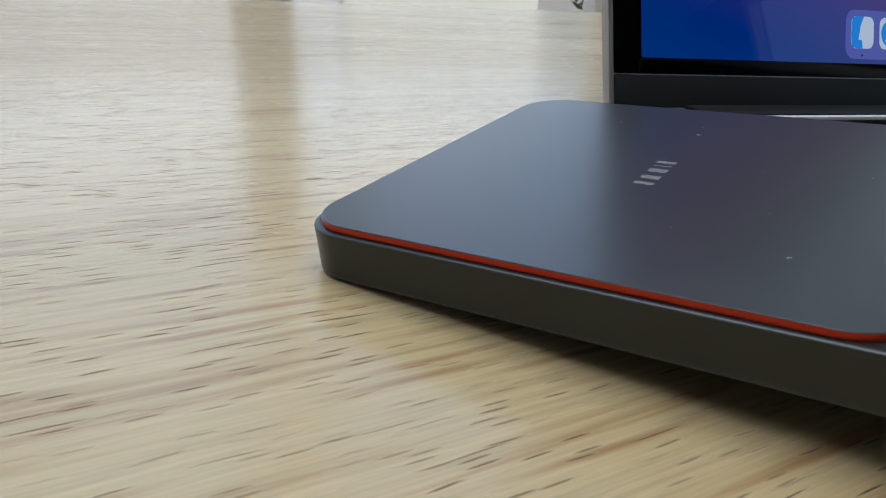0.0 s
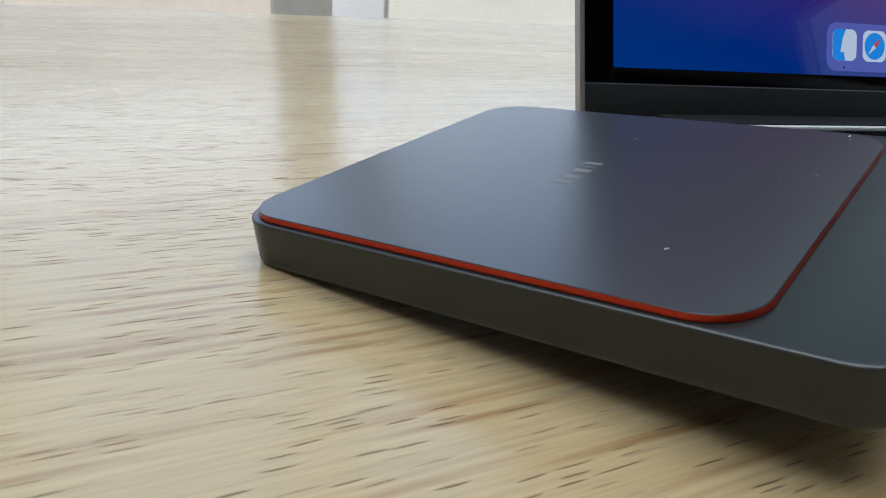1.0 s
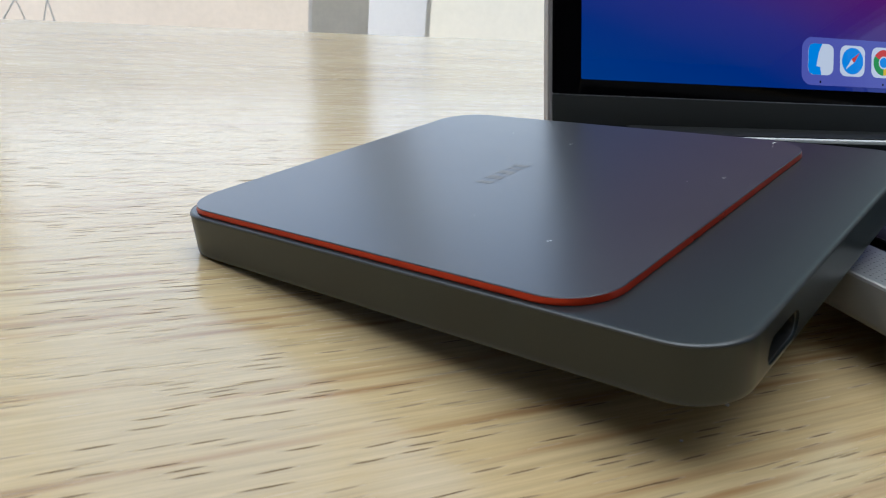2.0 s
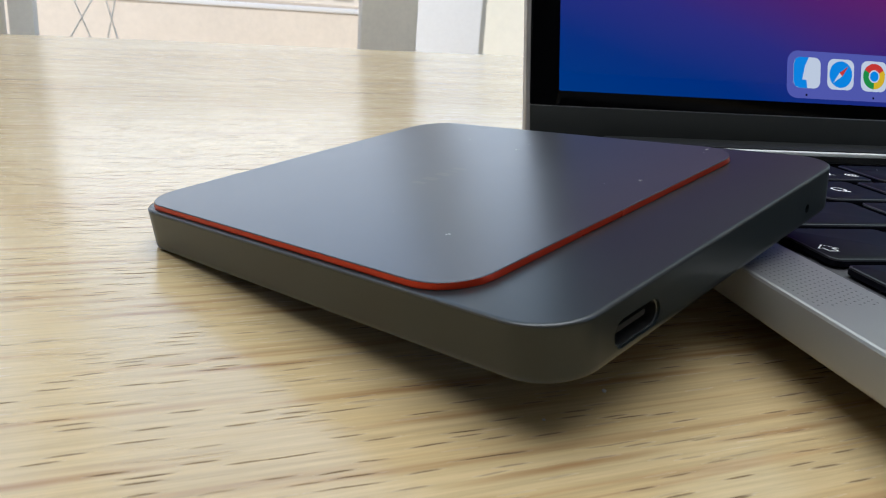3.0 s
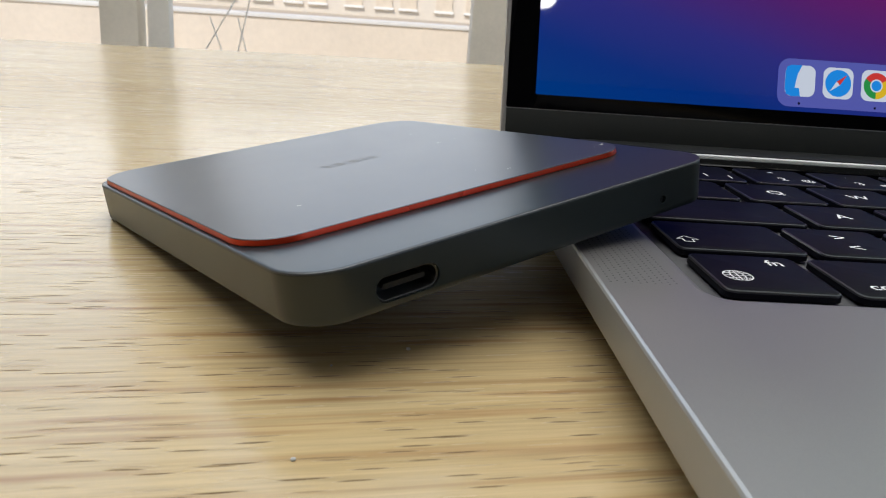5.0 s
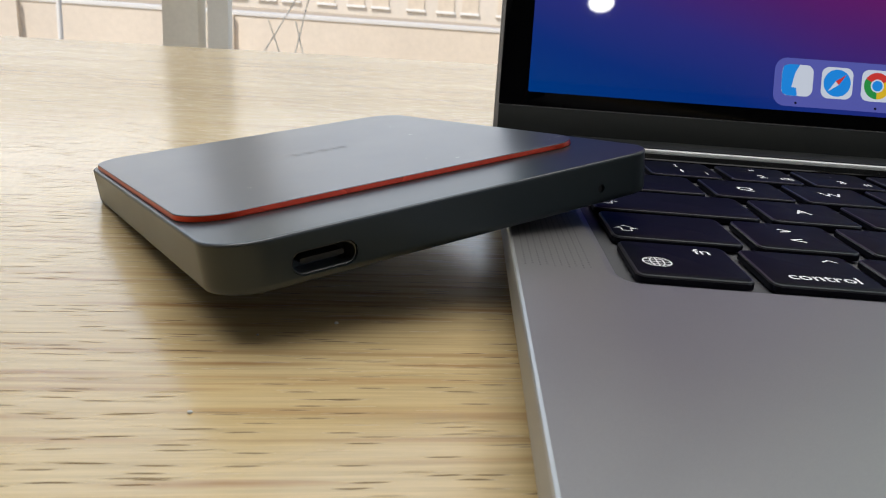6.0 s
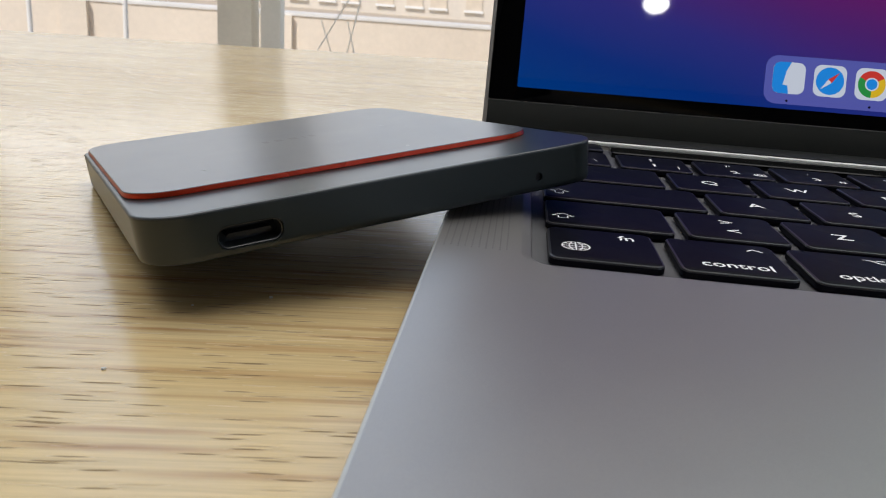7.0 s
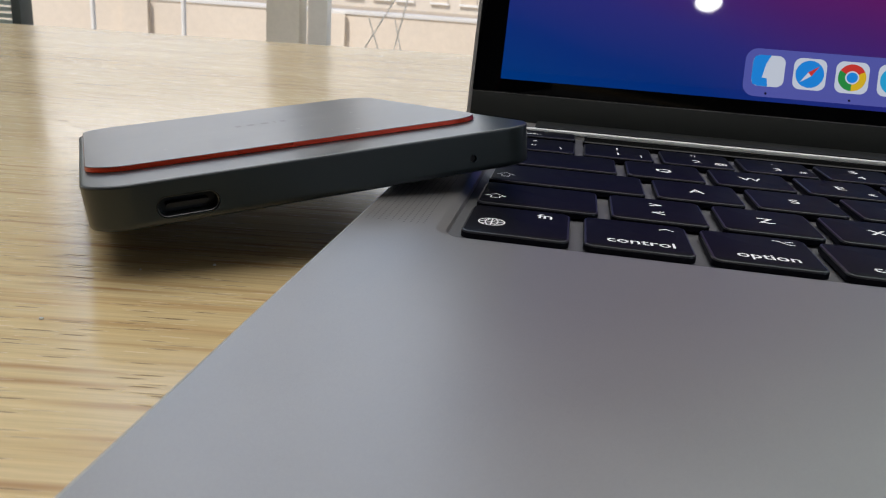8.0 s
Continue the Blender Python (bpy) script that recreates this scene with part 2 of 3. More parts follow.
def box(x0, x1, y0, y1, z0, z1, bevel=0.0, bm=None):
    bm = bm or bmesh.new()
    r = bmesh.ops.create_cube(bm, size=1.0, matrix=Matrix.Translation(((x0 + x1) / 2, (y0 + y1) / 2, (z0 + z1) / 2)) @ Matrix.Diagonal((x1 - x0, y1 - y0, z1 - z0, 1)))
    if bevel:
        vs = set(r["verts"])
        bmesh.ops.bevel(bm, geom=[e for e in bm.edges if e.verts[0] in vs], offset=bevel, segments=2, affect="EDGES", profile=0.6)
    return bm


def tube(bm, p, q, r, n=10):
    p, q = Vector(p), Vector(q)
    d = q - p
    m = Matrix.Translation((p + q) / 2) @ d.to_track_quat("Z", "Y").to_matrix().to_4x4()
    bmesh.ops.create_cone(bm, cap_ends=True, segments=n, radius1=r, radius2=r, depth=d.length, matrix=m)
    return bm


def strokes(lines, width, z=0.0, bm=None):
    """Flat strokes along polylines, in the xy plane."""
    bm = bm or bmesh.new()
    for pts in lines:
        pts = [Vector((*p, 0)) for p in pts]
        closed = (pts[0] - pts[-1]).length < 1e-7
        offs = []
        for i, p in enumerate(pts):
            a = pts[i - 1] if i else (pts[-2] if closed else p)
            c = pts[i + 1] if i + 1 < len(pts) else (pts[1] if closed else p)
            d1, d2 = (p - a).normalized(), (c - p).normalized()
            d = (d1 + d2).normalized() if (d1 + d2).length > 1e-6 else d2
            k = 1.0 / max(0.5, abs(d.dot(d2 if d2.length else d1)))
            offs.append(Vector((-d.y, d.x, 0)) * width / 2 * k)
        up = [bm.verts.new((p + o) + Vector((0, 0, z))) for p, o in zip(pts, offs)]
        dn = [bm.verts.new((p - o) + Vector((0, 0, z))) for p, o in zip(pts, offs)]
        for i in range(len(pts) - 1):
            bm.faces.new((dn[i], dn[i + 1], up[i + 1], up[i]))
    return bm


def arc(cx, cy, rx, ry, a0=0, a1=360, n=24):
    return [(cx + rx * math.cos(radians(a0 + (a1 - a0) * i / n)), cy + ry * math.sin(radians(a0 + (a1 - a0) * i / n))) for i in range(n + 1)]


def lettering(text, size, mat, parent, name="legend", at=(0, 0, 0), align="CENTER", stretch=1.0):
    cu = bpy.data.curves.new(name, "FONT")
    cu.body, cu.size, cu.align_x, cu.align_y = text, size, align, "CENTER"
    cu.resolution_u = 3
    cu.offset = size * 0.012
    tmp = new("text_tmp", cu)
    me = bpy.data.meshes.new_from_object(tmp.evaluated_get(bpy.context.evaluated_depsgraph_get()))
    bpy.data.objects.remove(tmp)
    me.materials.clear()
    me.materials.append(mat)
    ob = new(name, me)
    ob.parent = parent
    ob.matrix_basis = Matrix.Translation(at) @ Matrix.Diagonal((stretch, 1, 1, 1))
    return ob


def empty(name, m, label, category, group="", kind=""):
    ob = new(name)
    ob.empty_display_size = 0.01
    ob.matrix_basis = m
    return tagged(ob, label, category, group, kind)

# ---- room ----
# table top: the grain and the far edge run askew of the laptop
TABLE = pose(0.0, 0.580, 0.0, 0, 0, 12.5)


def build_table():
    ob = empty("desk", TABLE, "large light oak desk with a satin top", "desk")
    top = bmesh.new()
    box(-0.95, 0.95, -1.15, 0.0, -0.028, 0.0, 0.0015, top)
    part("desktop", top, OAK, ob, "light oak top with open dark pores")
    for sx in (-0.86, 0.86):
        for y in (-1.08, -0.07):
            part("leg", box(sx - 0.03, sx + 0.03, y - 0.03, y + 0.03, -0.75, -0.028, 0.003), POST, ob, "grey metal leg")
    return ob


build_table()

part("floor", box(-3.0, 3.0, -3.2, 1.62, -0.80, -0.75), FLOOR)
tagged(bpy.data.objects["floor"], "plain grey-brown room floor", "floor", kind="structure")
bm = bmesh.new()
for x0, x1, y0, y1 in ((-3.0, -1.4, -3.2, 1.62), (1.0, 3.0, -3.2, 1.62), (-1.4, 1.0, -3.2, -0.90), (-1.4, 1.0, 1.10, 1.62)):
    box(x0, x1, y0, y1, 1.78, 1.88, 0, bm)
part("ceiling", bm, CEIL)
tagged(bpy.data.objects["ceiling"], "plain white painted ceiling with an opening added for the fill lamp", "ceiling", kind="structure")
part("wall_south", box(-3.0, 3.0, -3.32, -3.2, -0.75, 1.78), DARK_WALL)
tagged(bpy.data.objects["wall_south"], "plain dark grey painted wall", "wall", kind="structure")
part("wall_west", box(-3.12, -3.0, -3.2, 1.62, -0.75, 1.78), WALL)
tagged(bpy.data.objects["wall_west"], "plain warm grey painted side wall", "wall", kind="structure")
bm = bmesh.new()
for y0, y1, z0, z1 in ((-3.2, -2.66, -0.75, 1.78), (-0.90, 1.62, -0.75, 1.78), (-2.66, -0.90, -0.75, 0.23), (-2.66, -0.90, 1.69, 1.78)):
    box(3.0, 3.12, y0, y1, z0, z1, 0, bm)
part("wall_east", bm, DARK_WALL)
tagged(bpy.data.objects["wall_east"], "plain dark grey painted side wall", "wall", kind="structure")


def build_window():
    ob = empty("window_1", pose(0, 1.5, 0), "wide glazed front with grey and pale uprights, bright daylight behind", "window", kind="structure")
    up = ((-0.632, -0.559, POST, 0.05), (-0.545, -0.502, POST_PALE, 0.03), (0.083, 0.193, POST, 0.06),
          (-2.06, -1.99, POST, 0.05), (0.86, 0.93, POST, 0.05), (1.72, 1.79, POST, 0.05), (-2.45, -2.38, POST, 0.05))
    for x0, x1, mat, d in up:
        part("upright", box(x0, x1, -d / 2, d / 2, -0.74, 1.70, 0.004), mat, ob)
    part("sill", box(-3.0, 3.0, -0.06, 0.10, -0.75, -0.70, 0.004), POST, ob)
    part("head", box(-3.0, 3.0, -0.06, 0.10, 1.70, 1.78, 0.004), POST, ob)
    return ob


build_window()


def build_side_window():
    ob = empty("window_3", pose(3.0, -1.78, 0.96), "side window with a white frame, bright sky behind", "window", kind="structure")
    for y0, y1, z0, z1 in ((-0.88, -0.84, -0.73, 0.73), (0.84, 0.88, -0.73, 0.73), (-0.84, 0.84, -0.73, -0.69), (-0.84, 0.84, 0.69, 0.73)):
        part("window_frame", box(-0.02, 0.06, y0, y1, z0, z1, 0.003), CAP, ob)
    return ob


build_side_window()


def build_blind():
    # slatted blind in a dark frame at the window
    ob = empty("slatted_blind", pose(BLIND_X, 1.46, 0.0), "green-grey slatted blind in a dark frame at the window", "blind")
    part("frame", box(-0.022, 0.0, -0.02, 0.02, -0.70, 1.60, 0.002), DARK_FRAME, ob, "dark upright side frame")
    part("rail", box(-0.62, -0.022, -0.018, 0.018, -0.70, -0.66, 0.002), DARK_FRAME, ob, "dark lower rail")
    me = mesh("slat", box(-0.62, -0.022, -0.008, 0.008, -0.001, 0.001, 0.0004), SLAT)
    for i in range(150):
        s = new("slat", me)
        s.parent = ob
        s.matrix_basis = pose(0, 0, -0.64 + i * 0.0135, -38, 0, 0)
    return ob


BLIND_X = -1.172
build_blind()


def build_fill_opening():
    # made-up opening round the overhead fill lamp; its white sheet blocks the sun
    ob = empty("fill_opening", pose(-0.2, 0.10, 1.88), "unseen white framed ceiling opening, added for the overhead fill lamp", "window", kind="structure")
    for x0, x1, y0, y1 in ((-1.24, -1.2, -1.04, 1.04), (1.2, 1.24, -1.04, 1.04), (-1.2, 1.2, -1.04, -1.0), (-1.2, 1.2, 1.0, 1.04)):
        part("frame", box(x0, x1, y0, y1, 0.0, 0.12, 0.003), CAP, ob)
    part("pane", box(-1.24, 1.24, -1.04, 1.04, 0.12, 0.13), CAP, ob, "opaque white sheet that keeps the sun out")
    return ob


build_fill_opening()


def build_pendant():
    ob = empty("pendant_lamp", pose(0.403, -1.914, 1.40), "small white glass pendant lamp, lit, hanging from the ceiling", "lamp")
    bm = bmesh.new()
    bmesh.ops.create_uvsphere(bm, u_segments=24, v_segments=14, radius=0.041, matrix=Matrix.Diagonal((1, 1, 0.62, 1)))
    shade, t, b, co = material("lit_opal_glass", 0.4, 0.0, (0.85, 0.85, 0.82))
    b.inputs["Emission Color"].default_value, b.inputs["Emission Strength"].default_value = (1.0, 0.97, 0.9, 1), 50.0
    part("shade", bm, shade, ob, "glowing white shade")
    part("cap", tube(bmesh.new(), (0, 0, 0.026), (0, 0, 0.05), 0.018), CAP, ob)
    part("cord", tube(bmesh.new(), (0, 0, 0.05), (0, 0, 0.38), 0.003, 6), CAP, ob)
    return ob


build_pendant()

# ---- outside ----
part("ground", box(-400, 400, 1.62, 500, -1.0, -0.78), PAVING)
tagged(bpy.data.objects["ground"], "sunlit pale terrace paving and ground beyond", "ground", kind="structure")


def build_parapet():
    ob = empty("parapet_wall", pose(0.4, 6.4, -0.78, 0, 0, 9), "cream rendered terrace wall with a white coping", "wall", kind="structure")
    part("wall_face", box(-12, 1.2, 0, 0.25, 0, 0.64), STUCCO, ob)
    part("coping", box(-12, 1.2, -0.012, 0.27, 0.64, 0.672, 0.006), CAP, ob, "white coping slab")
    for x in (-3.9, -2.35):
        part("pilaster", box(x - 0.10, x + 0.10, -0.05, 0.0, 0, 0.64), STUCCO, ob)
    return ob


build_parapet()


def build_garden_walls():
    # a pale pier near the window, and a sunlit cream wall behind it
    pier = empty("terrace_pier", pose(0.90, 4.52, -0.78), "pale painted pier on the sunlit terrace", "pier", kind="structure")
    part("shaft", box(-0.195, 0.195, -0.06, 0.08, 0, 2.5, 0.006), CAP, pier)
    part("base", box(-0.21, 0.21, -0.072, 0.08, 0, 0.10, 0.004), CAP, pier)
    ob = empty("garden_wall", pose(0.86, 4.6, -0.78), "tall sunlit cream rendered garden wall", "wall", kind="structure")
    part("wall_face", box(0, 1.60, 0, 0.2, 0, 2.6), PALE_STUCCO, ob)
    part("coping", box(-0.03, 1.63, -0.03, 0.23, 2.6, 2.66, 0.006), CAP, ob, "white coping slab")


build_garden_walls()


def build_facade():
    ob = empty("apartment_building", pose(0, 42, -1.0), "pale sunlit building with rows of small tan windows", "building")
    part("wall_body", box(-60, 60, 0, 8, 0, 14), FACADE, ob)
    part("roof", box(-61, 61, -0.6, 8.6, 14, 14.5), CAP, ob)
    w = box(-0.42, 0.42, -0.10, 0.04, 0, 0.85)
    me = mesh("window", w, REVEAL)
    fr = mesh("window_frame", box(-0.5, 0.5, -0.16, -0.02, -0.12, 0.0), CAP)
    for row in range(3):
        for i in range(-17, 12):
            o = new("window", me)
            o.parent = ob
            o.matrix_basis = Matrix.Translation((i * 1.55 + (0.3 if i % 3 else 0.0), 0, 0.72 + row * 3.0))
            s = new("sill", fr)
            s.parent = o
    return ob


build_facade()


def folding_chair(m):
    # crossed thin legs under a pale seat
    ob = empty("folding_chair", m, "pale folding chair with thin crossed legs on the terrace", "chair", "terrace chairs")
    for x, y, lean, spread in ((0.0, 0.0, 0.60, 0.36), (0.062, 0.012, 0.24, 0.25)):
        part("long_leg", tube(bmesh.new(), (x - 0.72 * lean, y, -0.78), (x + 0.18 * lean, y, 0.12), 0.0016, 8), TUBE, ob)
        part("cross_leg", tube(bmesh.new(), (x + 0.72 * spread, y + 0.006, -0.78), (x - 0.04 * spread, y + 0.006, -0.02), 0.0016, 8), TUBE, ob)
    part("seat", box(-0.02, 0.24, -0.06, 0.30, 0.11, 0.15, 0.01), TUBE, ob, "pale padded seat")
    return ob


folding_chair(pose(-0.512, 1.90, 0.0))


def folding_table_leg(m, label):
    ob = empty("garden_stand", m, label, "stand", "terrace stands")
    part("pole", tube(bmesh.new(), (0, 0, -0.74), (0.012, 0, 0.30), 0.014, 12), CAP, ob, "thin white pole")
    part("foot", stack(0.16, 0.16, 0.07, [(0.0, -0.78), (0.0, -0.765), (0.02, -0.74)], n=8), CAP, ob, "round white foot")
    return ob


folding_table_leg(pose(-2.29, 4.3, 0.0), "thin white garden stand on the terrace")
folding_table_leg(pose(-2.87, 4.3, 0.0), "thin white garden stand on the terrace")


def build_tree():
    ob = empty("terrace_tree", pose(3.4, 4.9, -0.78), "leafy green tree on the terrace", "tree")
    bm = bmesh.new()
    bmesh.ops.create_cone(bm, cap_ends=True, segments=10, radius1=0.09, radius2=0.05, depth=1.4, matrix=Matrix.Translation((0, 0, 0.7)))
    for i in range(7):
        a = i * 0.9
        tube(bm, (0, 0, 0.7 + 0.1 * i), (0.6 * math.cos(a), 0.6 * math.sin(a), 1.2 + 0.15 * i), 0.02, 6)
    part("trunk", bm, REVEAL, ob)
    rnd = random.Random(4)
    bm = bmesh.new()
    for i in range(2600):
        v = Vector((rnd.gauss(0, 1), rnd.gauss(0, 1), rnd.gauss(0, 1))).normalized() * (0.35 + 0.65 * rnd.random()) * (0.8 + 0.25 * noise.noise((i * 0.01, 2, 3)))
        c = Vector((v.x * 0.95, v.y * 0.95, 1.25 + v.z * 1.05))
        q = Euler((rnd.uniform(0, 6.3), rnd.uniform(0, 6.3), rnd.uniform(0, 6.3))).to_matrix()
        s = rnd.uniform(0.04, 0.075)
        vs = [bm.verts.new(c + q @ Vector(p) * s) for p in ((-1, 0, 0), (0, -0.45, 0.1), (1, 0, 0), (0, 0.45, 0.1))]
        bm.faces.new(vs)
    part("crown", bm, GREEN, ob, "dense green leaves", smooth=0)
    return ob


build_tree()

# ---- portable drive ----
DX, DY, DH = 0.08046, 0.09362, 0.00703
DRIVE = pose(-0.04694, 0.04090, 0.00902, -5.294, -7.265, 34.757)


def build_drive():
    ob = empty("portable_drive", DRIVE, "dark grey portable drive with red-edged top plate leaning on the laptop", "hard drive")
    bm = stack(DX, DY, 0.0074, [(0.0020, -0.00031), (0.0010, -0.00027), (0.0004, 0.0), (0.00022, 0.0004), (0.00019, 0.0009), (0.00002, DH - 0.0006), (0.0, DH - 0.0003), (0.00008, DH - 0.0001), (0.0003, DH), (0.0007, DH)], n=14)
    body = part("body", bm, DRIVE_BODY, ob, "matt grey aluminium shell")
    # overlay ring in a brighter metal, painting the chamfer's highlight line
    part("rim", stack(DX, DY, 0.0074, [(-0.00002, DH - 0.00030), (0.00005, DH - 0.00010), (0.00022, DH + 0.00002)], n=14, cap_low=False, cap_high=False), RIM, ob, "thin chamfered rim, highlight put into its brighter colour")
    # openings of the socket and of the light in the side face
    cut = new("socket_cutter", mesh("socket_cutter", stack(0.0099, 0.0036, 0.0018, [(0, -0.004), (0, 0.008)], n=8), PORT_DARK))
    cut.parent = ob
    cut.matrix_basis = pose(-0.0250, -DY / 2, 0.0026, 90, 0, 0)
    cut2 = new("light_cutter", mesh("light_cutter", tube(bmesh.new(), (0, 0, -0.004), (0, 0, 0.004), 0.00072, 20), PORT_DARK))
    cut2.parent = ob
    cut2.matrix_basis = pose(0.0256, -DY / 2, 0.0024, 90, 0, 0)
    bpy.context.view_layer.update()
    for c in (cut, cut2):
        md = body.modifiers.new("hole", "BOOLEAN")
        md.object, md.operation, md.solver = c, "DIFFERENCE", "EXACT"
    me = bpy.data.meshes.new_from_object(body.evaluated_get(bpy.context.evaluated_depsgraph_get()))
    body.modifiers.clear()
    body.data = me
    me.name = "body"
    me.set_sharp_from_angle(angle=radians(32))
    for c in (cut, cut2):
        bpy.data.objects.remove(c)
    # socket: metal shell set back in the opening, tongue and dark back
    sm = pose(-0.0250, -DY / 2, 0.0026, 90, 0, 0)
    sock = part("socket", stack(0.00985, 0.00355, 0.00176, [(0, -0.0055), (0, -0.0005), (0.00016, -0.0004), (0.0003, -0.0005), (0.0003, -0.0052)], n=8, cap_low=False, cap_high=False), PORT_METAL, ob, "steel data socket", sm)
    part("socket_back", stack(0.0096, 0.0032, 0.0015, [(0, -0.0050), (0, -0.0046)], n=6), PORT_DARK, sock, "black socket back")
    part("tongue", stack(0.0066, 0.0007, 0.0003, [(0, -0.0048), (0, -0.0012)], n=3), RUBBER, sock, "black contact tongue")
    part("indicator_light", tube(bmesh.new(), (0, 0, -0.0035), (0, 0, -0.0006), 0.00064, 16), RUBBER, ob, "dark indicator light", pose(0.0256, -DY / 2, 0.0024, 90, 0, 0))
    for fx in (-0.021, 0.021):
        for fy in (-0.028, 0.030):
            part("rubber_foot", tube(bmesh.new(), (fx, fy, -0.0011), (fx, fy, -0.0003), 0.004, 16), RUBBER, ob, "thin black rubber foot")
    # plate, with its red edge below
    pa, pb, pr, ox, oy = 0.0756, 0.0778, 0.0076, -0.0014, 0.00733
    part("red_edge", stack(pa, pb, pr, [(0.0001, DH + 0.00002), (-0.00012, DH + 0.00008), (-0.00012, DH + 0.0002), (0.00003, DH + 0.00086)], ox, oy, 14, cap_high=False), RED, ob, "red anodised edge")
    part("top_plate", stack(pa, pb, pr, [(0.00003, DH + 0.00086), (0.00003, DH + 0.00090), (0.00013, DH + 0.0010)], ox, oy, 14), DRIVE_PLATE, ob, "satin blue-grey top plate")
    zt = DH + 0.00103
    # the maker's mark, as plain bars
    bm = bmesh.new()
    x = -0.0077
    for w in (0.0019, 0.0026, 0.0027, 0.0007, 0.0019):
        strokes([[(x + w / 2, 0.0054), (x + w / 2, 0.0084)]], w * 0.62, 0, bm)
        x += w + 0.0006
    part("maker_mark", bm, MARK, ob, "small pale printed mark", Matrix.Translation((0, 0, zt)) @ pose(0, 0, 0, 0, 0, 0), smooth=0)
    # dust and nicks on the plate
    rnd = random.Random(7)
    for dx, dy, s in ((-0.0245, -0.0169, 0.0006), (0.0109, -0.0258, 0.0005), (0.0202, 0.0068, 0.0006), (0.0251, 0.0076, 0.0003), (0.0043, -0.0074, 0.0002), (0.0237, 0.0223, 0.0004),
                      (0.0069, -0.0217, 0.0002), (0.0343, -0.0256, 0.0005), (0.0318, -0.0262, 0.0003), (-0.021, -0.002, 0.0002), (-0.012, -0.012, 0.00015)):
        bm = bmesh.new()
        for k in range(3):
            bmesh.ops.create_icosphere(bm, subdivisions=1, radius=s * rnd.uniform(0.25, 0.5), matrix=Matrix.Translation((dx + rnd.uniform(-s, s) * 0.7, dy + rnd.uniform(-s, s) * 0.4, zt)) @ Matrix.Diagonal((1, 1, 0.15, 1)))
        part("speck", bm, DUST, ob)
    return ob


build_drive()

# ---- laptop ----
ALU_LIP = anodised("lip_reflection_pale", (0.86, 0.88, 0.85), 0.5, 0.15, 0.04, 12000)
HOLE = plain("speaker_hole_shade", (0.12, 0.12, 0.12), 0.6)
KZ = 0.0126            # key tops
DECK = 0.0123
LX0, LW, LY0, LD = -0.01575, 0.3070, -0.0985, 0.2124
U = 0.01905


